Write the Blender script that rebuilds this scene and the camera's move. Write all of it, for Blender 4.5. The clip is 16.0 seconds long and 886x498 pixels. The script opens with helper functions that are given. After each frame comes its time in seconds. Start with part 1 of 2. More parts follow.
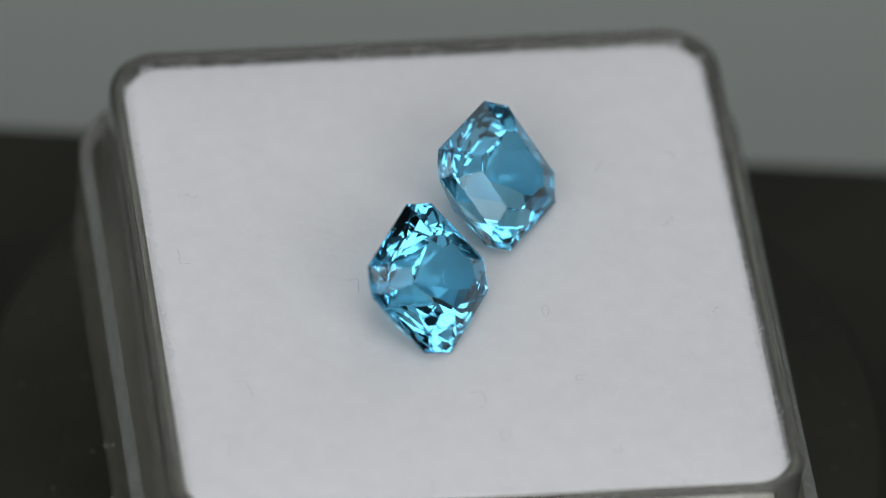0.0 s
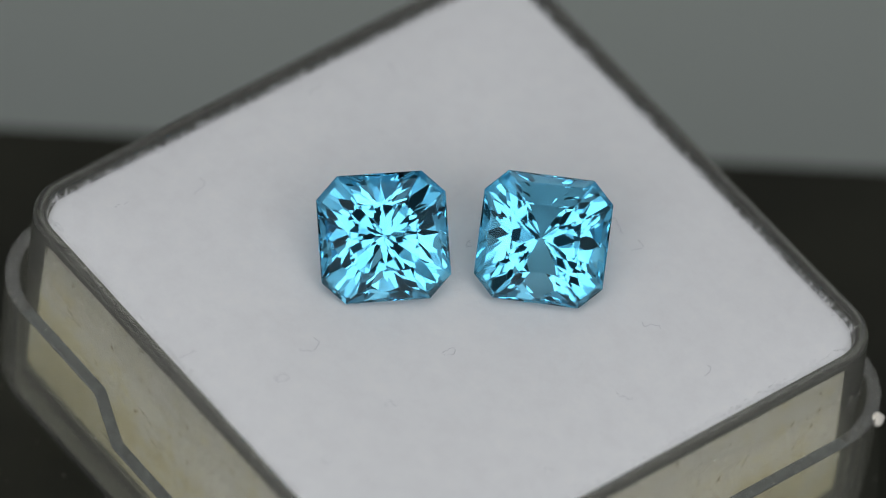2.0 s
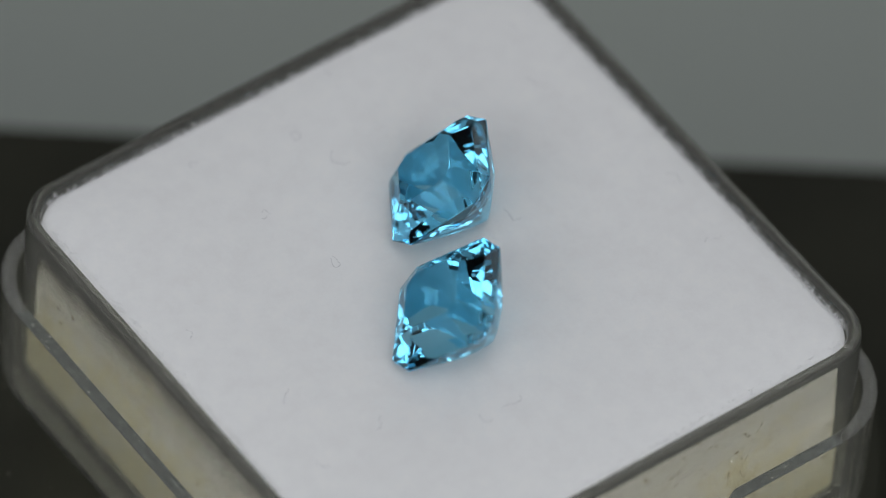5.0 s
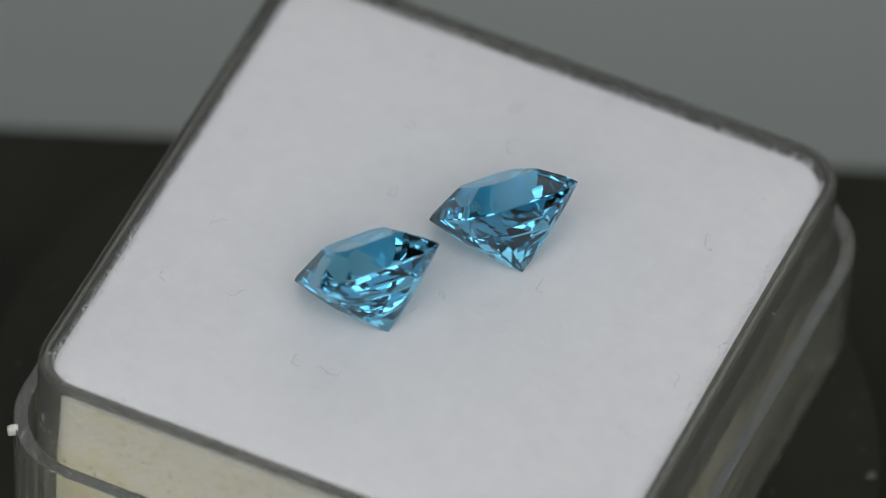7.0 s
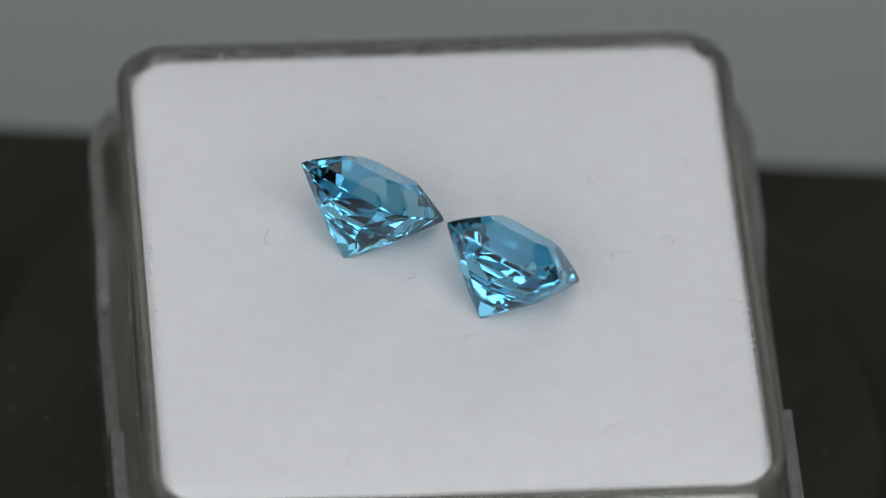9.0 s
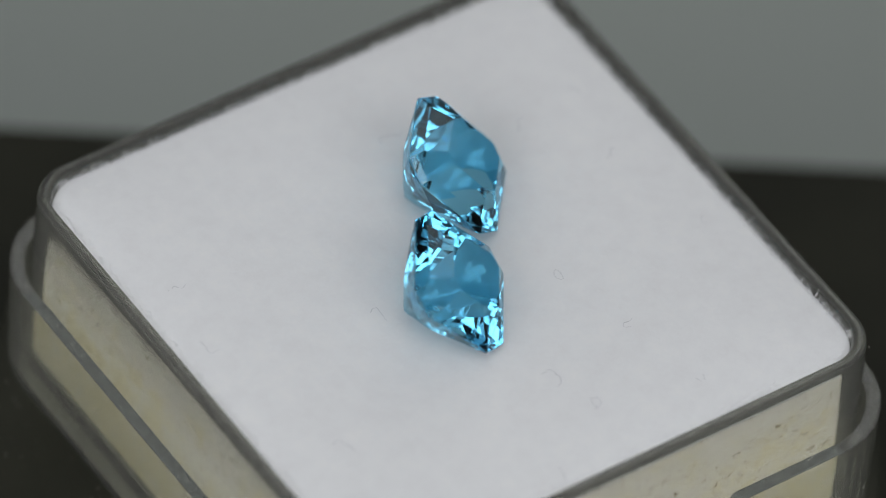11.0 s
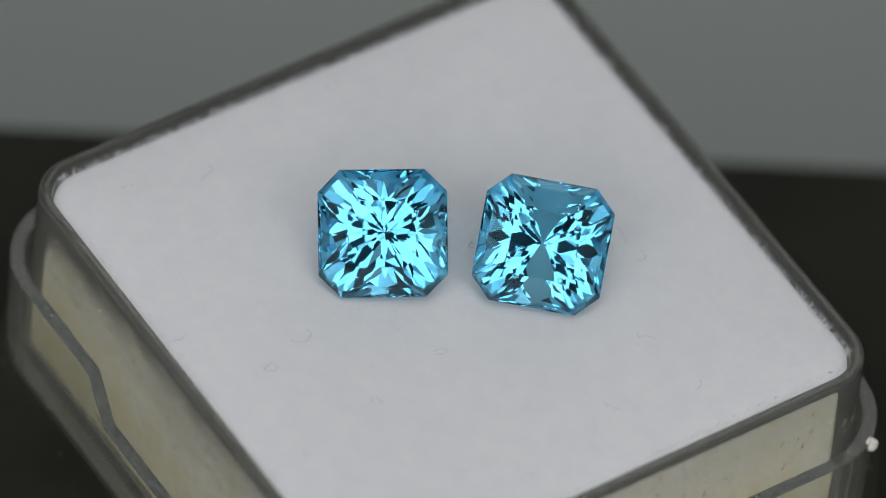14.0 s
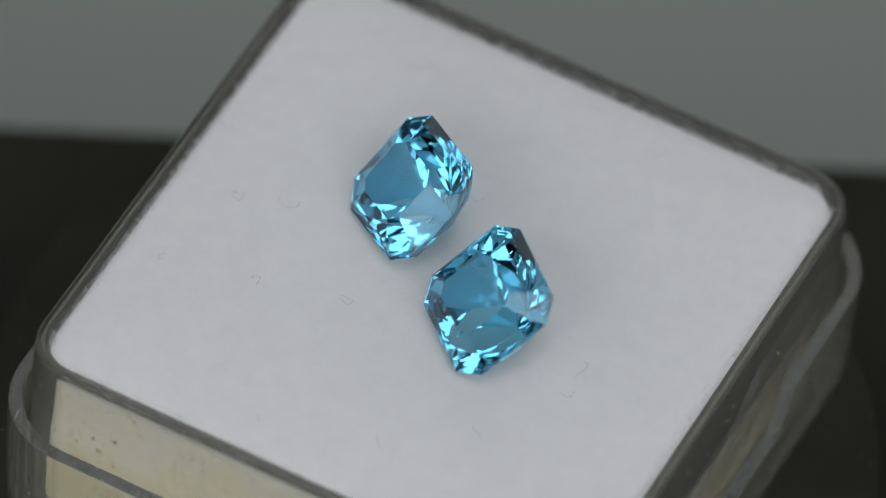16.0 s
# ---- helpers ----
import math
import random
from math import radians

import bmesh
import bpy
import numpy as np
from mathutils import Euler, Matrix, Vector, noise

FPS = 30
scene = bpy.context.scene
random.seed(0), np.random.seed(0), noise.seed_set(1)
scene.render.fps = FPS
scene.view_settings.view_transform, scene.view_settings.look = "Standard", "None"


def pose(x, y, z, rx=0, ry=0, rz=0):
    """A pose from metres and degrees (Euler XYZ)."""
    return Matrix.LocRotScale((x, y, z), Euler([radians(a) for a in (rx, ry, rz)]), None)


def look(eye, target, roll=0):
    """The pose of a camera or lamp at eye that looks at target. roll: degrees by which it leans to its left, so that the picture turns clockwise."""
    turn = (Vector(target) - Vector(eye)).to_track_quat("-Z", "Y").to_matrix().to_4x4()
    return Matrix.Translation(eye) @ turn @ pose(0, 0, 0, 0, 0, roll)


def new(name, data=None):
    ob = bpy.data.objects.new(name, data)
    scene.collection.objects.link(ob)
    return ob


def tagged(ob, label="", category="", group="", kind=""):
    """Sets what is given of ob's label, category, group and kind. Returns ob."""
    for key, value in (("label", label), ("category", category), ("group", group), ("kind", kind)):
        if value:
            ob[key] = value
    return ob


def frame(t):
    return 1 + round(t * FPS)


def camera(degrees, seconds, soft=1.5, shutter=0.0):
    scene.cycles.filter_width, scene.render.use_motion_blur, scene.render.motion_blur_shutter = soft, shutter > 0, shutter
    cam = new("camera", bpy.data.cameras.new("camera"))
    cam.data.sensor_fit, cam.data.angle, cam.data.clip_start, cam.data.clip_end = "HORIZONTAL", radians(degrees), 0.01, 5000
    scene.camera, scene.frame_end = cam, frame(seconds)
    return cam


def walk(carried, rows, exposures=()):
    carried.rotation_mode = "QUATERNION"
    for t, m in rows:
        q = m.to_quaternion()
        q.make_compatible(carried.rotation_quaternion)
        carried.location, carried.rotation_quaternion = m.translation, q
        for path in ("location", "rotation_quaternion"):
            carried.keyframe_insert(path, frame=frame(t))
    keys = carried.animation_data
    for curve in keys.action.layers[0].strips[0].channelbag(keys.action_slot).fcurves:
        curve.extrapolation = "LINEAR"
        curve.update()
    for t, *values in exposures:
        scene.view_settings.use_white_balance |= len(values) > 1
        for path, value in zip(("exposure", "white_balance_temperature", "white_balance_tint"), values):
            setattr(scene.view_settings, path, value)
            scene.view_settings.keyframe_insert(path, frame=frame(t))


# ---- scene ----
MM = 0.001
SPIN = 30.3625                      # degrees a second, clockwise from above
TOP = 0.0113                        # height of the flocked pad over the turntable plate
TILT = (-0.017874, -0.018744)       # the box stands slightly askew on the plate

# camera: still, on a stand
cam = camera(5.7909, 16.0, soft=0.9)
EYE = Vector((0, -0.261654, 0.297913 + TOP))
AIM = Vector((-0.000261, 0.001367, TOP))
cam.data.dof.use_dof = True
cam.data.dof.focus_distance = 0.3950
cam.data.dof.aperture_fstop = 25
view = look(EYE, AIM, 5.239)
walk(cam, [(0.0, view), (16.0, view)], [(0.0, 0.04), (0.5, -0.06), (2.5, -0.07), (3.5, -0.14), (6.0, -0.02), (6.5, -0.03), (7.5, 0.0), (8.0, 0.09), (11.5, 0.10), (12.0, -0.02), (13.0, -0.07), (16.0, -0.14)])

# room light and lamps
world = bpy.data.worlds.new("room_air")
scene.world = world
world.use_nodes = True
world.node_tree.nodes["Background"].inputs[0].default_value = (0.80, 0.92, 1.0, 1)
world.node_tree.nodes["Background"].inputs[1].default_value = 0.10


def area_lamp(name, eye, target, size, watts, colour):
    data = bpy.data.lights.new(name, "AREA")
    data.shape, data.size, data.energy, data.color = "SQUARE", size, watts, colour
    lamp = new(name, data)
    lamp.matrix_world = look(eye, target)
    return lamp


# soft light from the front, out of view; split into four to break up gem reflections
for spot, size in (((-0.225, -0.315, 0.315), 0.23), ((0.24, -0.285, 0.345), 0.23), ((0.02, -0.19, 0.525), 0.25), ((-0.015, -0.48, 0.25), 0.26)):
    area_lamp("softbox_lamp", spot, (0, 0, 0), size, 0.47, (0.965, 0.985, 1.0))
# broad fill lamps added out of view, both sides and above, to brighten the gems
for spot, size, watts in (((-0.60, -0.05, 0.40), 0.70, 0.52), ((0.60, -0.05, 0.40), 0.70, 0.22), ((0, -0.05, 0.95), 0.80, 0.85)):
    area_lamp("added_fill_lamp", spot, (0, -0.05, spot[2] if spot[0] else 0), size, watts, (0.95, 0.98, 1.0))
# unseen lamp added behind the stage; brightens the gems' backs and the far rims
area_lamp("added_rear_lamp", (0.12, 0.50, 0.46), (0, 0.0, 0), 0.40, 0.42, (0.97, 0.99, 1.0))


# ---------------------------------------------------------------- materials
def material(name):
    m = bpy.data.materials.new(name)
    m.use_nodes = True
    return m, m.node_tree.nodes, m.node_tree.links, m.node_tree.nodes["Principled BSDF"]


def noise_node(n, l, scale, detail=4, rough=0.55, coords="Object"):
    tc = n.new("ShaderNodeTexCoord")
    t = n.new("ShaderNodeTexNoise")
    t.inputs["Scale"].default_value, t.inputs["Detail"].default_value, t.inputs["Roughness"].default_value = scale, detail, rough
    l.new(tc.outputs[coords], t.inputs["Vector"])
    return t


def ramp(n, l, source, stops):
    r = n.new("ShaderNodeValToRGB")
    e = r.color_ramp.elements
    while len(e) < len(stops):
        e.new(0.5)
    for k, (p, c) in enumerate(stops):
        e[k].position, e[k].color = p, (*c, 1)
    l.new(source, r.inputs[0])
    return r.outputs[0]


def bump(n, l, source, bsdf, strength, distance):
    b = n.new("ShaderNodeBump")
    b.inputs["Strength"].default_value, b.inputs["Distance"].default_value = strength, distance
    l.new(source, b.inputs["Height"])
    l.new(b.outputs[0], bsdf.inputs["Normal"])
    return b


def flock_material():
    m, n, l, b = material("white_flock")
    big = noise_node(n, l, 900, 6, 0.7)
    fine = noise_node(n, l, 2600, 4, 0.65)
    tint = ramp(n, l, big.outputs[0], [(0.30, (0.725, 0.72, 0.735)), (0.52, (0.75, 0.75, 0.765)), (0.72, (0.775, 0.77, 0.775))])
    l.new(tint, b.inputs["Base Color"])
    b.inputs["Roughness"].default_value = 1.0
    b.inputs["Specular IOR Level"].default_value = 0.1
    b.inputs["Sheen Weight"].default_value = 0.15
    add = n.new("ShaderNodeMath")
    add.operation = "ADD"
    l.new(fine.outputs[0], add.inputs[0])
    l.new(noise_node(n, l, 900, 5).outputs[0], add.inputs[1])
    bump(n, l, add.outputs[0], b, 0.25, 0.00008)
    return m


def foam_material():
    m, n, l, b = material("aged_foam")
    stain = noise_node(n, l, 330, 12, 0.80)
    # yellowing rises from the damp foot of the foam
    tc = n.new("ShaderNodeTexCoord")
    sep = n.new("ShaderNodeSeparateXYZ")
    l.new(tc.outputs["Object"], sep.inputs[0])
    rise = n.new("ShaderNodeMapRange")
    rise.inputs["From Min"].default_value, rise.inputs["From Max"].default_value = -0.0085, -0.0005
    rise.inputs["To Min"].default_value, rise.inputs["To Max"].default_value = 0.10, -0.10
    l.new(sep.outputs[2], rise.inputs[0])
    add = n.new("ShaderNodeMath")
    add.operation = "ADD"
    l.new(stain.outputs[0], add.inputs[0])
    l.new(rise.outputs[0], add.inputs[1])
    out = ramp(n, l, add.outputs[0], [(0.36, (0.61, 0.585, 0.545)), (0.48, (0.60, 0.57, 0.50)), (0.57, (0.58, 0.53, 0.39)), (0.70, (0.51, 0.45, 0.29))])
    cells = noise_node(n, l, 3200, 5, 0.7)
    dust = ramp(n, l, cells.outputs[0], [(0.28, (0.45, 0.45, 0.45)), (0.42, (0.90, 0.90, 0.90)), (0.62, (1, 1, 1))])
    specks = noise_node(n, l, 3000, 3, 0.6)
    dirt = ramp(n, l, specks.outputs[0], [(0.63, (1, 1, 1)), (0.69, (0.42, 0.37, 0.27))])
    for layer, amount in ((dust, 0.75), (dirt, 0.9)):
        mul = n.new("ShaderNodeMix")
        mul.data_type, mul.blend_type = "RGBA", "MULTIPLY"
        mul.inputs[0].default_value = amount
        l.new(out, mul.inputs[6])
        l.new(layer, mul.inputs[7])
        out = mul.outputs[2]
    l.new(out, b.inputs["Base Color"])
    b.inputs["Roughness"].default_value = 0.95
    bump(n, l, cells.outputs[0], b, 0.5, 0.0002)
    return m


def acrylic_material():
    m, n, l, b = material("clear_acrylic")
    b.inputs["Base Color"].default_value = (0.955, 0.955, 0.89, 1)
    b.inputs["Transmission Weight"].default_value = 0.968
    b.inputs["IOR"].default_value = 1.49
    smear = noise_node(n, l, 500, 6, 0.7)
    rough = n.new("ShaderNodeMapRange")
    rough.inputs["From Min"].default_value, rough.inputs["From Max"].default_value = 0.40, 0.75
    rough.inputs["To Min"].default_value, rough.inputs["To Max"].default_value = 0.01, 0.07
    l.new(smear.outputs[0], rough.inputs[0])
    l.new(rough.outputs[0], b.inputs["Roughness"])
    bump(n, l, noise_node(n, l, 150, 2).outputs[0], b, 0.05, 0.0004)
    return m


def sawn_material(name, along):
    """Saw-cut acrylic with fine saw marks across an edge that runs along one axis."""
    m, n, l, b = material(name)
    t = noise_node(n, l, 4800, 6, 0.75)
    l.new(ramp(n, l, t.outputs[0], [(0.38, (0.14, 0.15, 0.14)), (0.50, (0.36, 0.385, 0.365)), (0.62, (0.75, 0.81, 0.76))]), b.inputs["Base Color"])
    b.inputs["Transmission Weight"].default_value = 0.80
    b.inputs["Roughness"].default_value = 0.22
    b.inputs["IOR"].default_value = 1.49
    tc = n.new("ShaderNodeTexCoord")
    stretch = n.new("ShaderNodeVectorMath")
    stretch.operation = "MULTIPLY"
    stretch.inputs[1].default_value = (1, 0.03, 1) if along == "x" else (0.03, 1, 1)
    l.new(tc.outputs["Object"], stretch.inputs[0])
    grooves = n.new("ShaderNodeTexNoise")
    grooves.inputs["Scale"].default_value, grooves.inputs["Detail"].default_value = 9000, 3
    l.new(stretch.outputs[0], grooves.inputs["Vector"])
    bump(n, l, grooves.outputs[0], b, 0.8, 0.00006)
    return m


def gem_material():
    m, n, l, b = material("blue_topaz")
    b.inputs["Base Color"].default_value = (0.35, 0.83, 1.0, 1)
    b.inputs["Transmission Weight"].default_value = 1.0
    b.inputs["Roughness"].default_value = 0.0
    b.inputs["IOR"].default_value = 1.72
    g = n.new("ShaderNodeBsdfGlass")
    g.inputs["Color"].default_value = (0.47, 0.84, 1.0, 1)
    g.inputs["Roughness"].default_value = 0.0
    g.inputs["IOR"].default_value = 1.72
    both = n.new("ShaderNodeMixShader")
    both.inputs[0].default_value = 0.5
    l.new(b.outputs[0], both.inputs[1])
    l.new(g.outputs[0], both.inputs[2])
    l.new(both.outputs[0], n["Material Output"].inputs[0])
    return m


def plate_material():
    m, n, l, b = material("black_plate")
    big = noise_node(n, l, 90, 5)
    l.new(ramp(n, l, big.outputs[0], [(0.3, (0.012, 0.0125, 0.0085)), (0.7, (0.023, 0.023, 0.0155))]), b.inputs["Base Color"])
    b.inputs["Roughness"].default_value = 0.6
    b.inputs["Specular IOR Level"].default_value = 0.18
    bump(n, l, noise_node(n, l, 1500, 3).outputs[0], b, 0.2, 0.0001)
    return m


def plain_material(name, colour, rough=0.8, vary=0.15, scale=300):
    m, n, l, b = material(name)
    t = noise_node(n, l, scale, 5)
    lo = tuple(c * (1 - vary) for c in colour)
    hi = tuple(min(1, c * (1 + vary)) for c in colour)
    l.new(ramp(n, l, t.outputs[0], [(0.3, lo), (0.7, hi)]), b.inputs["Base Color"])
    b.inputs["Roughness"].default_value = rough
    return m


FLOCK, FOAM, ACRYLIC, GEM, PLATE = flock_material(), foam_material(), acrylic_material(), gem_material(), plate_material()
SAWN = [sawn_material("sawn_acrylic_along_" + axis, axis) for axis in "xy"]
BACK = plain_material("grey_backdrop_paper", (0.335, 0.362, 0.338), 0.9, 0.04, 8)
WALLS = plain_material("enclosure_grey", (0.34, 0.345, 0.35), 0.9, 0.05, 2)
LINT = plain_material("grey_lint", (0.42, 0.42, 0.45), 0.9, 0.3, 900)
CRUMB = plain_material("pale_crumb", (0.72, 0.68, 0.62), 0.9, 0.15, 1500)
DUST = plain_material("pale_dust", (0.10, 0.10, 0.085), 0.9, 0.2, 900)


# ---------------------------------------------------------------- helpers
def mesh_of(name, bm, mat, smooth=False):
    bmesh.ops.recalc_face_normals(bm, faces=bm.faces)
    me = bpy.data.meshes.new(name)
    bm.to_mesh(me)
    bm.free()
    me.materials.append(mat)
    for p in me.polygons:
        p.use_smooth = smooth
    return me


def part(name, bm, mat, parent=None, label="", smooth=False):
    ob = new(name, mesh_of(name, bm, mat, smooth))
    ob.parent = parent
    return tagged(ob, label)


def rounded_loop(half, r, stops=(), arc=9):
    """Points round a square with rounded corners, the same count for the same stops."""
    pts, e = [], half - r
    along = [-e, *stops, e]
    for k in range(4):
        turn = Matrix.Rotation(k * math.pi / 2, 2)
        row = [Vector((s, -half)) for s in along[:-1]]
        for j in range(arc):
            a = -math.pi / 2 + j / arc * math.pi / 2
            row.append(Vector((e + r * math.cos(a), -e + r * math.sin(a))))
        pts += [turn @ p for p in row]
    return pts


def loft(bm, rings, closed=False):
    """Skin over rings of 3D points of one count; closed joins the last to the first, else both ends are capped."""
    made = [[bm.verts.new(p) for p in ring] for ring in rings]
    n = len(made[0])
    pairs = list(zip(made, made[1:] + made[:1] if closed else made[1:]))
    for a, b in pairs:
        for i in range(n):
            j = (i + 1) % n
            bm.faces.new((a[i], a[j], b[j], b[i]))
    if not closed:
        bm.faces.new(list(reversed(made[0])))
        bm.faces.new(made[-1])


def ring(half, r, z, stops=(), top=None):
    out = []
    for p in rounded_loop(half, r, stops):
        out.append(Vector((p.x * MM, p.y * MM, (z if top is None else top(p)) * MM)))
    return out


# ---------------------------------------------------------------- the setting
def build_setting():
    bm = bmesh.new()
    bmesh.ops.create_cube(bm, size=1)
    for v in bm.verts:
        v.co = Vector((v.co.x * 0.5, v.co.y * 0.4, v.co.z * 0.05))
    bmesh.ops.bevel(bm, geom=[e for e in bm.edges if abs(e.verts[0].co.z - e.verts[1].co.z) < 1e-6], offset=0.0015, segments=2, affect="EDGES")
    deck = new("table_deck", mesh_of("table_deck", bm, PLATE))
    deck.matrix_world = pose(0, 0.0255 - 0.2, -0.0075 - 0.025, 0, 0, 3.4)
    tagged(deck, "matt black table deck under the turntable", "table", kind="structure")

    bm = bmesh.new()
    bmesh.ops.create_grid(bm, x_segments=1, y_segments=1, size=1.5)
    floor = new("ground", mesh_of("ground", bm, BACK))
    floor.location = (0, 0, -0.0575)
    tagged(floor, "plain grey paper backdrop sheet", "backdrop", kind="structure")
    # unseen walls and top added round the stage, for fill and the gems' reflections
    for name, at, turn in (("wall_north", (0, 0.95, 0.5), 0), ("wall_south", (0, -0.95, 0.5), 0),
                           ("wall_east", (0.7, 0, 0.5), 90), ("wall_west", (-0.7, 0, 0.5), 90)):
        bm = bmesh.new()
        bmesh.ops.create_cube(bm, size=1)
        for v in bm.verts:
            v.co = Vector((v.co.x * (1.40 if turn == 0 else 2.0), v.co.y * 0.04, v.co.z * 1.2))
        w = new(name, mesh_of(name, bm, WALLS))
        w.matrix_world = pose(at[0], at[1], at[2], 0, 0, turn)
        tagged(w, "plain grey wall out of view, added to enclose the stage", "wall", kind="structure")
    bm = bmesh.new()
    bmesh.ops.create_cube(bm, size=1)
    for v in bm.verts:
        v.co = Vector((v.co.x * 1.5, v.co.y * 2.0, v.co.z * 0.04))
    roof = new("ceiling", mesh_of("ceiling", bm, WALLS))
    roof.location = (0, 0, 1.125)
    tagged(roof, "plain grey top out of view, added to enclose the stage", "ceiling", kind="structure")


def build_turntable():
    hub = new("turntable")
    tagged(hub, "round matt black turntable plate with specks of dust", "turntable")
    bm = bmesh.new()
    rings = []
    for r, z in ((20.8, -2.0), (21.1, -1.7), (21.1, -0.3), (20.8, 0.0)):
        rings.append([Vector((r * MM * math.cos(a * math.tau / 96), r * MM * math.sin(a * math.tau / 96), z * MM)) for a in range(96)])
    loft(bm, rings)
    part("plate", bm, PLATE, hub)
    bm = bmesh.new()
    rings = []
    for r, z in ((12.0, -7.45), (12.0, -2.0)):
        rings.append([Vector((r * MM * math.cos(a * math.tau / 48), r * MM * math.sin(a * math.tau / 48), z * MM)) for a in range(48)])
    loft(bm, rings)
    part("spindle", bm, PLATE, hub)
    bm = bmesh.new()
    bmesh.ops.create_icosphere(bm, subdivisions=2, radius=0.24 * MM)
    for v in bm.verts:
        v.co *= 1 + 0.4 * noise.noise(v.co * 6000)
        v.co.z *= 0.5
        v.co += Vector((-17.3, -10.8, 0.1)) * MM
    part("dust_speck", bm, DUST, hub, "pale grey dust speck")
    # fine dust over the rest of the plate
    rnd = random.Random(21)
    verts, faces = [], []
    for _ in range(420):
        r, a = 20.7 * math.sqrt(rnd.uniform(0.45, 1)), rnd.uniform(0, math.tau)
        p, size = Vector((r * math.cos(a), r * math.sin(a), 0.01)), rnd.choice((0.025, 0.035, 0.05, 0.09))
        at = len(verts)
        for d in ((1, 0, 0), (-0.6, 0.8, 0), (-0.6, -0.8, 0), (0, 0, 0.7)):
            verts.append((p + Vector(d) * size * rnd.uniform(0.6, 1.3)) * MM)
        faces += [(at, at + 1, at + 3), (at + 1, at + 2, at + 3), (at + 2, at, at + 3)]
    me = bpy.data.meshes.new("fine_dust")
    me.from_pydata(verts, [], faces)
    me.materials.append(DUST)
    dust = new("fine_dust", me)
    dust.parent = hub
    tagged(dust, "fine grey dust", kind="stuff")
    return hub


# ---------------------------------------------------------------- the gem box
NOTCH = (-5.7, -4.15, 4.15, 5.7)


def build_box():
    box = new("gem_box")
    tagged(box, "small square clear acrylic gem box, lid under the base, worn", "gem box")
    # lid: an outer tray below, with a finger notch in two opposite walls
    lip, low, floor = -3.95, -6.2, -10.85

    def notch_top(p):
        if abs(p.y) > 14 and abs(p.x) < 5.701:
            f = min(1, max(0, (5.7 - abs(p.x)) / 1.55))
            return lip + (low - lip) * f
        return lip
    st = NOTCH
    bm = bmesh.new()
    rings = [ring(14.84, 3.55, -9.9, st), ring(14.85, 3.55, -6.4, st),
             ring(14.86, 3.55, 0, st, lambda p: notch_top(p) - 0.05), ring(14.90, 3.6, 0, st, notch_top),
             ring(15.42, 3.95, 0, st, notch_top), ring(15.47, 4.0, 0, st, lambda p: notch_top(p) - 0.05),
             ring(15.46, 4.0, -6.4, st), ring(15.40, 3.95, floor + 0.9, st), ring(15.22, 3.85, floor + 0.35, st), ring(14.8, 3.6, floor + 0.08, st), ring(14.2, 3.3, floor, st)]
    loft(bm, rings)
    lid = part("lid", bm, ACRYLIC, box, "clear acrylic lid with finger notches")
    for cut_edge in SAWN:
        lid.data.materials.append(cut_edge)
    for p in lid.data.polygons:
        flat_side = min(abs(p.center.x), abs(p.center.y)) < 11.4 * MM
        if p.center.z > -7 * MM and p.normal.z > 0.2 and flat_side:
            p.material_index = 1 if abs(p.center.y) > abs(p.center.x) else 2
    # base: inner tray that holds the pad
    bm = bmesh.new()
    rings = [ring(13.3, 1.7, -9.1), ring(13.56, 1.75, -9.08), ring(13.57, 1.75, -8.9), ring(13.58, 1.75, -0.6), ring(13.58, 1.75, 0.05), ring(13.61, 1.77, 0.18), ring(13.69, 1.82, 0.27), ring(13.80, 1.9, 0.31), ring(14.02, 2.15, 0.31),
             ring(14.14, 2.3, 0.27), ring(14.21, 2.38, 0.18), ring(14.24, 2.4, 0.05), ring(14.28, 2.4, -4.0), ring(14.33, 2.4, -9.2), ring(14.32, 2.4, -9.4), ring(14.22, 2.35, -9.7), ring(14.0, 2.2, -9.82), ring(13.8, 2.1, -9.85), ring(13.4, 2.0, -9.85)]
    loft(bm, rings)
    base = part("base", bm, ACRYLIC, box, "clear acrylic base tray", True)
    for ob in (lid, base):
        ob.visible_shadow = False
    # pale grit caught on the lid's edge and walls
    rnd = random.Random(8)
    verts, faces = [], []
    for _ in range(520):
        s, k = rnd.uniform(-13, 13), rnd.randrange(4)
        turn = Matrix.Rotation(k * math.pi / 2, 3, "Z")
        spot = rnd.random()
        in_notch = k % 2 == 0 and abs(s) < 5.7
        if spot < 0.45:
            if in_notch:
                continue
            p = Vector((s, -rnd.uniform(14.92, 15.4), lip + 0.01))
        elif spot < 0.75:
            p = Vector((s, -15.475, rnd.uniform(floor + 1.0, low)))
        else:
            p = Vector((s, -14.30, rnd.uniform(-3.6, -0.5)))
        r = rnd.choice((0.012, 0.018, 0.018, 0.028, 0.045))
        p = turn @ p
        at = len(verts)
        for d in ((1, 0, -0.5), (-0.6, 0.8, -0.5), (-0.6, -0.8, -0.5), (0, 0, 0.9)):
            verts.append((p + turn @ Vector(d) * r * rnd.uniform(0.6, 1.3)) * MM)
        faces += [(at, at + 1, at + 2), (at, at + 1, at + 3), (at + 1, at + 2, at + 3), (at + 2, at, at + 3)]
    me = bpy.data.meshes.new("grit")
    me.from_pydata(verts, [], faces)
    me.materials.append(CRUMB)
    grit = new("grit", me)
    grit.parent = box
    tagged(grit, "fine pale grit", kind="stuff")
    return box


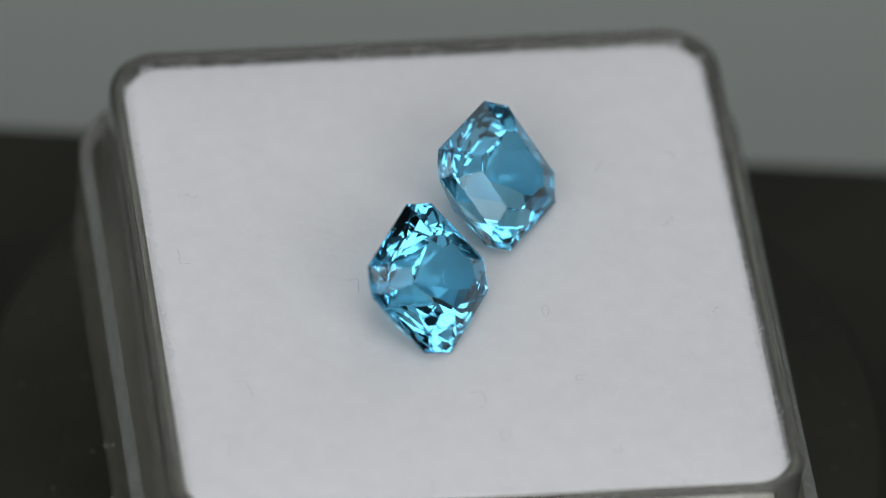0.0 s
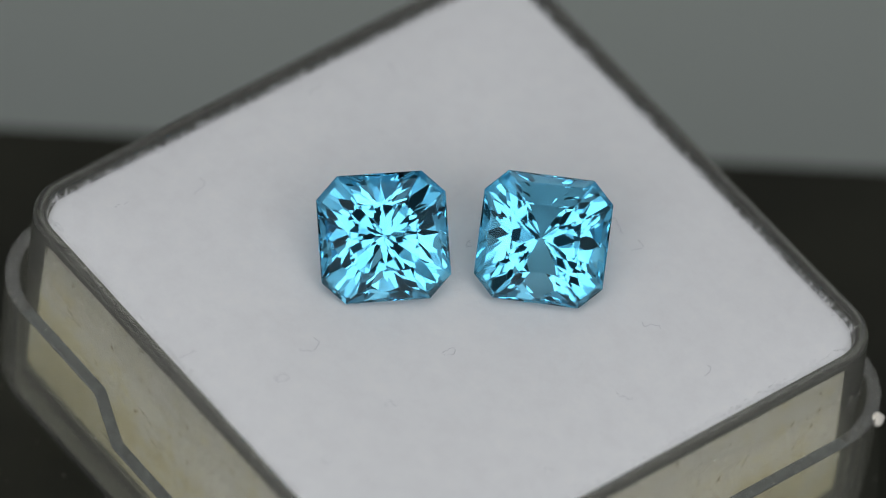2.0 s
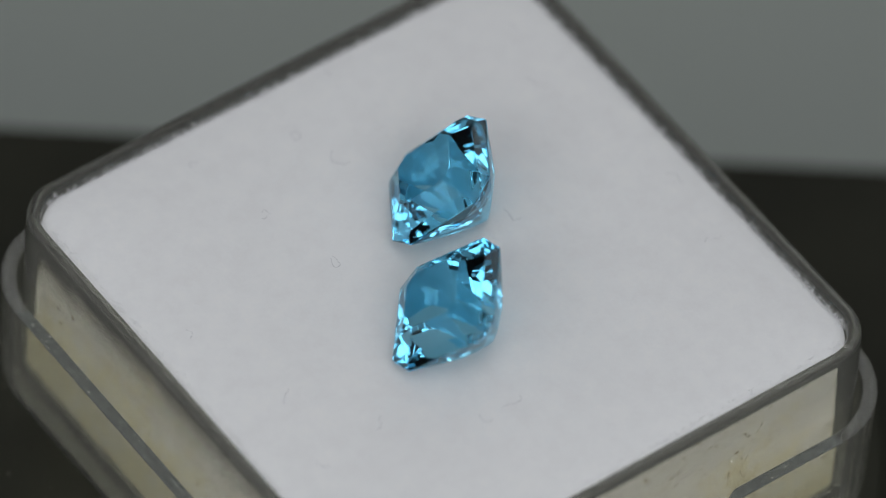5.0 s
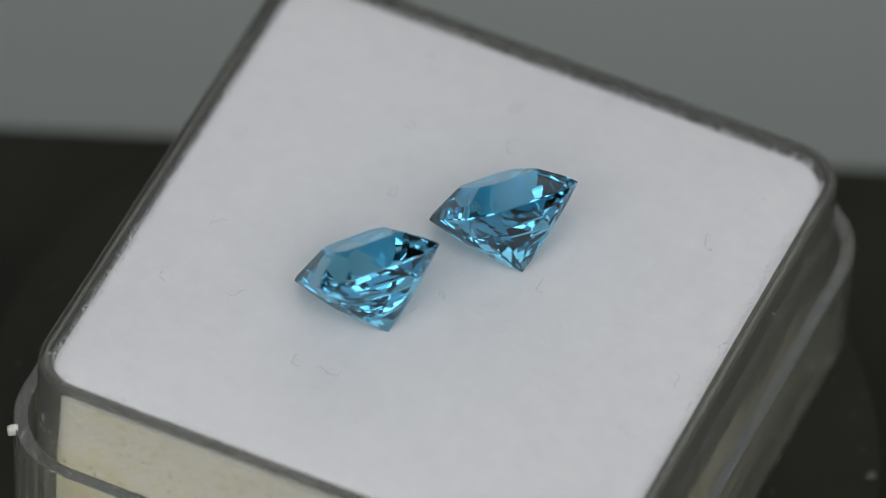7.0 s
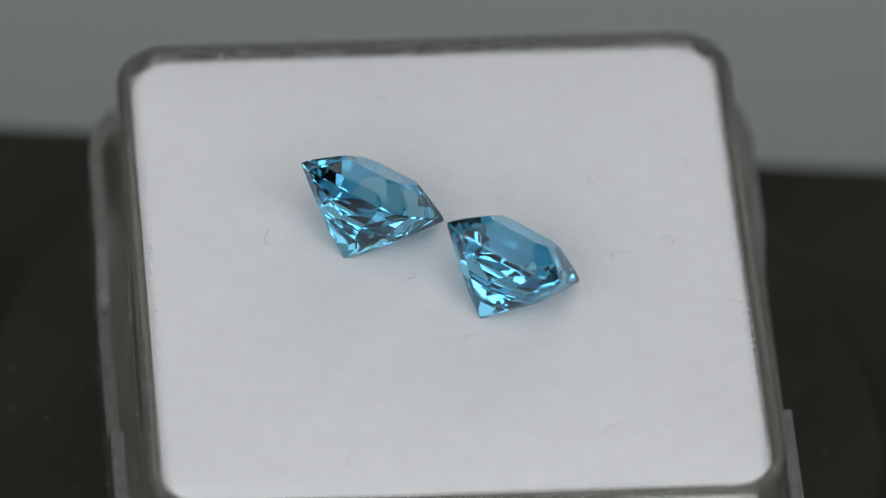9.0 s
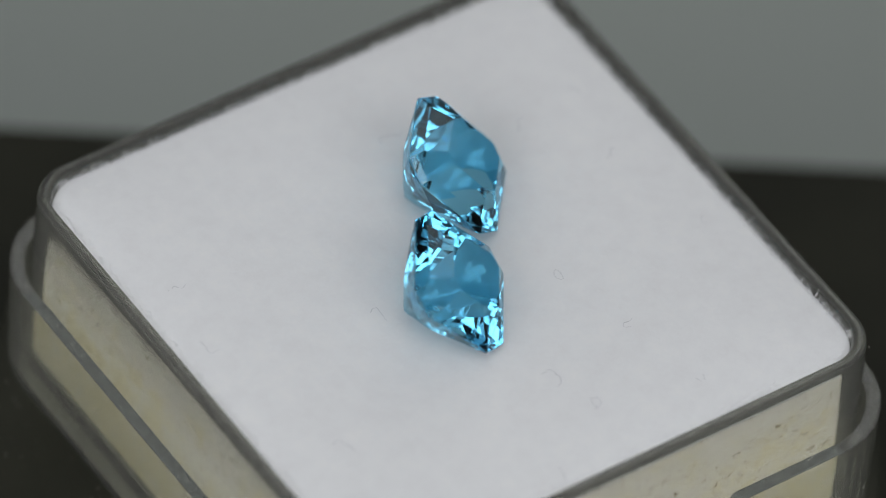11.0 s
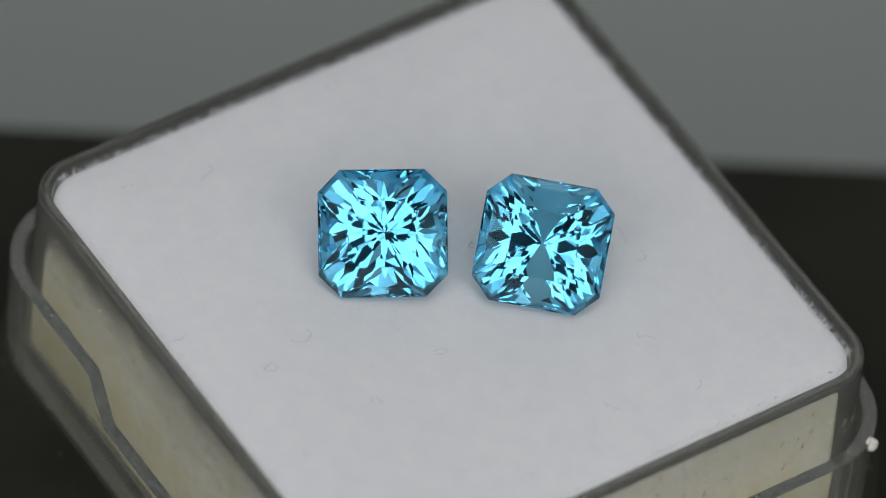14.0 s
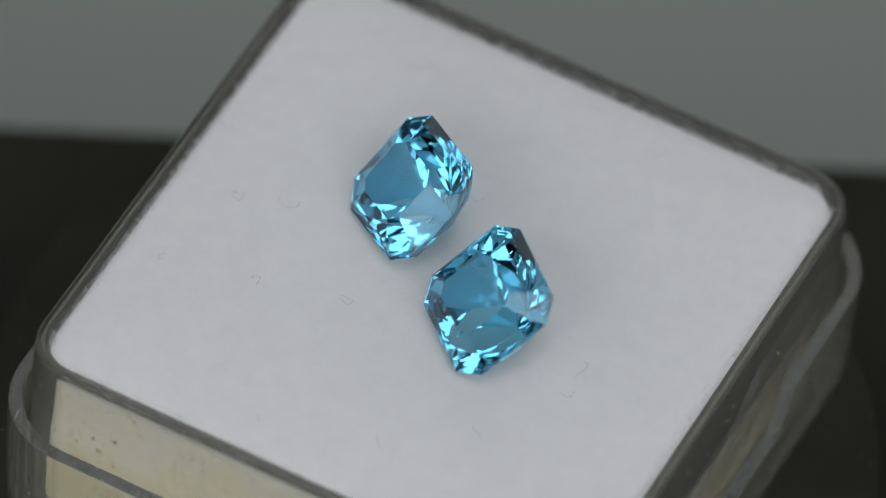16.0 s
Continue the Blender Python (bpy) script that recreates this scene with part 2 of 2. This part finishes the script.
def foam_height(x, y):
    """Pad surface over its mean plane, in millimetres."""
    d = 1 - max(abs(x), abs(y)) / 13.4
    return 0.30 * min(1, max(0, d) * 3.2) ** 0.7 + 0.05 * noise.noise(Vector((x * 0.35, y * 0.35, 3)))


def build_pad():
    pad = new("display_pad")
    tagged(pad, "white flocked foam pad filling the box", "pad")
    bm = bmesh.new()
    rings = []
    for half, r, z in ((13.52, 1.7, -0.7), (13.52, 1.7, -0.4), (13.46, 1.68, -0.16), (13.33, 1.65, -0.02), (13.1, 1.6, 0), (12.4, 1.5, 0), (11, 1.6, 0), (9, 1.8, 0), (7, 1.8, 0), (5, 1.6, 0), (3, 1.2, 0), (1, 0.5, 0)):
        rg = []
        for p in rounded_loop(half, r):
            h = foam_height(p.x, p.y) if z == 0 else z + 0.05 * noise.noise(Vector((p.x * 1.5, p.y * 1.5, 1)))
            rg.append(Vector((p.x * MM, p.y * MM, h * MM)))
        rings.append(rg)
    loft(bm, rings)
    part("flocked_top", bm, FLOCK, pad, smooth=True)
    bm = bmesh.new()
    loft(bm, [ring(13.30, 1.9, -9.05), ring(13.46, 1.8, -8.7), ring(13.53, 1.8, -8.3), ring(13.54, 1.8, -4.4), ring(13.50, 1.8, -3.6), ring(13.46, 1.75, -0.68)])
    part("foam_body", bm, FOAM, pad, "yellowed foam sides")
    # loose fibres of the flock, along the edge and over the top
    rnd = random.Random(5)
    verts, faces = [], []

    def fibre(p, d, length, w):
        side = d.cross(Vector((rnd.uniform(-1, 1), rnd.uniform(-1, 1), 0.3))).normalized() * w
        k = len(verts)
        bend = Vector((rnd.uniform(-1, 1), rnd.uniform(-1, 1), rnd.uniform(-0.5, 0.5))) * length * 0.25
        verts.extend([(p - side) * MM, (p + side) * MM, (p + d * length * 0.6 + side * 0.7 + bend) * MM, (p + d * length + bend * 1.6) * MM])
        faces.append((k, k + 1, k + 2, k + 3))
    for _ in range(9500):
        s, t, k = rnd.uniform(-12.6, 12.6), rnd.uniform(13.05, 13.48), rnd.randrange(4)
        a = Matrix.Rotation(k * math.pi / 2, 3, "Z")
        p = a @ Vector((s, -t, rnd.uniform(-0.35, 0.06)))
        d = (a @ Vector((rnd.uniform(-0.8, 0.8), -0.5, rnd.uniform(0.2, 1.2)))).normalized()
        fibre(p, d, rnd.uniform(0.08, 0.34), 0.018)
    for _ in range(9000):
        x, y = rnd.uniform(-12.9, 12.9), rnd.uniform(-12.9, 12.9)
        d = Vector((rnd.gauss(0, 1), rnd.gauss(0, 1), 0.5)).normalized()
        fibre(Vector((x, y, foam_height(x, y) - 0.01)), d, rnd.uniform(0.05, 0.16), 0.008)
    me = bpy.data.meshes.new("fibre_fringe")
    me.from_pydata(verts, [], faces)
    me.materials.append(FLOCK)
    fib = new("fibre_fringe", me)
    fib.parent = pad
    tagged(fib, kind="stuff")
    return pad


# ---------------------------------------------------------------- the gems
def cut_gem(hx, hy, k, depth):
    """Cut-cornered square brilliant, girdle in the plane z = 0, table up; millimetres."""
    bm = bmesh.new()
    bmesh.ops.create_cube(bm, size=12)
    corner = (hx + hy - k) / math.sqrt(2)
    outline = [Vector((sx * a, sy * b, 0)) for sx in (-1, 1) for sy in (-1, 1) for a, b in ((hx, hy - k), (hx - k, hy))]

    wander = random.Random(int(1000 * (hx + 7 * k)))

    def cut(az, slope, at, down):
        """Cut away what lies beyond the facet; at: a point (r, z) along its azimuth, or the height at which it meets the outline."""
        a, s = math.radians(az + wander.uniform(-1.3, 1.3) * (slope < 60)), math.radians(slope + wander.uniform(-0.7, 0.7) * (0 < slope < 60))
        nrm = Vector((math.sin(s) * math.cos(a), math.sin(s) * math.sin(a), -math.cos(s) if down else math.cos(s)))
        if isinstance(at, tuple):
            co = Vector((at[0] * math.cos(a), at[0] * math.sin(a), at[1]))
        else:
            co = max((v + Vector((0, 0, at)) for v in outline), key=nrm.dot)
        keep = max((v + Vector((0, 0, -0.03 if down else 0.03)) for v in outline), key=nrm.dot)
        if nrm.dot(keep) > nrm.dot(co):
            co = keep
        bmesh.ops.bisect_plane(bm, geom=bm.verts[:] + bm.edges[:] + bm.faces[:], plane_co=co, plane_no=nrm, clear_outer=True, dist=1e-5)
        rim = [e for e in bm.edges if e.is_boundary]
        if rim:
            bmesh.ops.edgenet_fill(bm, edges=rim)
    g = 0.03
    for q in range(4):
        az = 90 * q
        h = hx if q % 2 == 0 else hy
        cut(az, 90, (h, 0), True)
        cut(az + 45, 90, (corner, 0), True)
    for q in range(4):
        az = 90 * q
        h = hx if q % 2 == 0 else hy
        cut(az, 61.2, -g, True)
        cut(az + 45, 59.2, -g, True)
        cut(az, 46, g, False)
        cut(az + 45, 43, g, False)

    def reach(az):
        d = Vector((math.cos(math.radians(az)), math.sin(math.radians(az)), 0))
        return max(v.dot(d) for v in outline)
    # pavilion tiers: share of the outline's reach and depth at their upper and lower ends, azimuths in a quadrant
    six, four, five, shifted = (7.5, 22.5, 37.5, 52.5, 67.5, 82.5), (11.25, 33.75, 56.25, 78.75), (9, 27, 45, 63, 81), (0, 18, 36, 54, 72)
    tiers = (((0.918, 0.473), (0.838, 0.787), six), ((0.838, 0.787), (0.612, 1.598), four), ((0.612, 1.598), (0.512, 1.924), four),
             ((0.512, 1.924), (0.215, 2.806), five), ((0.215, depth - 0.554), (0.122, depth - 0.30), shifted), ((0.122, depth - 0.30), (0.0, depth), four))
    for (r0, z0), (r1, z1), azs in tiers:
        for q in range(4):
            for o in azs:
                az = 90 * q + o
                rr = 0.5 * (reach(az) + 2.95) if r1 else 2.95
                slope = math.degrees(math.atan2(z1 - z0, rr * (r0 - r1)))
                cut(az, slope, (rr * 0.5 * (r0 + r1), -0.5 * (z0 + z1)) if r1 else (0, -z1), True)
    # crown tiers: breaks, mains and stars about the table
    for q in range(4):
        for o in (0, 15, 30, 45, 60, 75):
            cut(90 * q + o, 43.4, (reach(90 * q + o) * 0.95, 0.20), False)
        for o in (0, 15, 30, 45, 60, 75):
            cut(90 * q + o, 33.1, (reach(90 * q + o) * 0.80, 0.56), False)
        for o in five:
            cut(90 * q + o, 30.8, (reach(90 * q + o) * 0.53, 1.08), False)
    cut(0, 0, (0, 1.08), False)
    bmesh.ops.remove_doubles(bm, verts=bm.verts, dist=2e-4)
    for v in bm.verts:
        v.co *= MM
    return bm


def build_gem(dims):
    ob = new("gemstone", mesh_of("gemstone", cut_gem(*dims), GEM))
    return tagged(ob, "faceted sky-blue cut-cornered square gem lying on the white pad", "gemstone", "pair of blue gems")


GEMS = (((1.879, 3.776, 2.609), (0.627, 0.460, 0.999), (2.932, 2.899, 0.979, 3.328)),
        ((-0.786, -2.963, 2.839), (0.731, 0.371, 1.161), (2.919, 2.880, 1.009, 3.367)))


# ---------------------------------------------------------------- lint
def build_lint(x, y, size, turns, seed, width=0.009):
    """One curled thread on the pad, round its own middle."""
    rnd = random.Random(seed)
    bm = bmesh.new()
    a, p = rnd.uniform(0, 6.28), Vector((0, 0, 0))
    pts = [p.copy()]
    bias = turns / 16
    for i in range(16):
        a += bias + rnd.gauss(0, 0.42)
        p = p + Vector((math.cos(a), math.sin(a), 0)) * size / 9
        pts.append(p.copy())
    mid = sum(pts, Vector()) / len(pts)
    pts = [q - mid for q in pts]
    rows = []
    for i, q in enumerate(pts):
        d = (pts[min(i + 1, 16)] - pts[max(i - 1, 0)]).normalized()
        s = Vector((-d.y, d.x, 0)) * width
        lift = 0.04 + 0.05 * (1 + math.sin(i * 0.9 + seed)) + foam_height(x + q.x, y + q.y)
        c = Vector((q.x, q.y, lift))
        rows.append([bm.verts.new((c + s) * MM), bm.verts.new((c + Vector((0, 0, width))) * MM), bm.verts.new((c - s) * MM), bm.verts.new((c - Vector((0, 0, width))) * MM)])
    for r0, r1 in zip(rows, rows[1:]):
        for j in range(4):
            bm.faces.new((r0[j], r0[(j + 1) % 4], r1[(j + 1) % 4], r1[j]))
    bm.faces.new(rows[0][::-1])
    bm.faces.new(rows[-1])
    ob = new("lint_thread", mesh_of("lint_thread", bm, LINT, True))
    return tagged(ob, "tiny curled grey lint thread on the white pad", "lint", "lint on the pad")


LINTS = ((-8.42, -8.48, 0.75, 3.5), (-8.7, -12.45, 0.7, 1.0), (4.6, -2.1, 0.85, 3.0), (9.8, 4.2, 0.55, 1.5), (-0.88, 1.5, 0.6, 6.0),
         (-4.0, -1.65, 0.7, 1.0), (0.45, 8.3, 0.75, 1.2), (2.05, 8.7, 0.6, 2.6), (12.26, -0.85, 0.4, 1.0), (-12.0, -1.1, 0.7, 2.0),
         (-12.0, 2.8, 0.6, 1.0), (3.25, -9.75, 1.0, 2.0), (2.05, -7.7, 0.95, 2.2), (0.3, -13.0, 0.5, 1.5), (6.5, 7.15, 0.6, 1.2),
         (8.32, -9.9, 0.45, 3.5), (6.4, -5.85, 0.6, 2.0), (9.8, 8.4, 0.45, 1.0), (-0.35, 2.95, 0.28, 1.0))


def build_crumb():
    bm = bmesh.new()
    bmesh.ops.create_icosphere(bm, subdivisions=3, radius=0.27 * MM)
    for v in bm.verts:
        v.co *= 1 + 0.7 * noise.noise(v.co * 2600) + 0.25 * noise.noise(v.co * 7000)
        v.co.z *= 1.3
    ob = new("crumb", mesh_of("crumb", bm, CRUMB, True))
    return tagged(ob, "pale crumb stuck on the corner of the clear lid", "crumb")


# ---------------------------------------------------------------- assembly and movement
build_setting()
TURNTABLE = build_turntable()
BOX = build_box()
PAD = build_pad()
GEMSTONES = [build_gem(d) for _, _, d in GEMS]
THREADS = [build_lint(x, y, s, k, 11 + i) for i, (x, y, s, k) in enumerate(LINTS)]
CRUMB_THING = build_crumb()


def lean():
    """The box's frame over the plate: askew by a degree and a half."""
    n = Vector((-TILT[0], -TILT[1], 1)).normalized()
    return Matrix.Translation((0, 0, TOP)) @ Vector((0, 0, 1)).rotation_difference(n).to_matrix().to_4x4()


def spin(thing, rest):
    rows = []
    for i in range(65):
        t = i * 0.25
        rows.append((t, pose(0, 0, 0, 0, 0, -SPIN * t) @ rest))
    walk(thing, rows)


def motions():
    frame_of_box = lean() @ pose(0.22 * MM, 0.08 * MM, 0, 0, 0, math.degrees(0.2080))
    spin(TURNTABLE, Matrix())
    spin(BOX, frame_of_box)
    spin(PAD, frame_of_box)
    for stone, (at, axis, _) in zip(GEMSTONES, GEMS):
        v = Vector(axis)
        turn = Matrix.Rotation(v.length, 4, v.normalized())
        spin(stone, Matrix.Translation((at[0] * MM, at[1] * MM, TOP + at[2] * MM)) @ turn)
    for thread, (x, y, _, _) in zip(THREADS, LINTS):
        spin(thread, lean() @ pose(x * MM, y * MM, 0))
    spin(CRUMB_THING, frame_of_box @ pose(14.78 * MM, 13.74 * MM, -4.3 * MM))


motions()
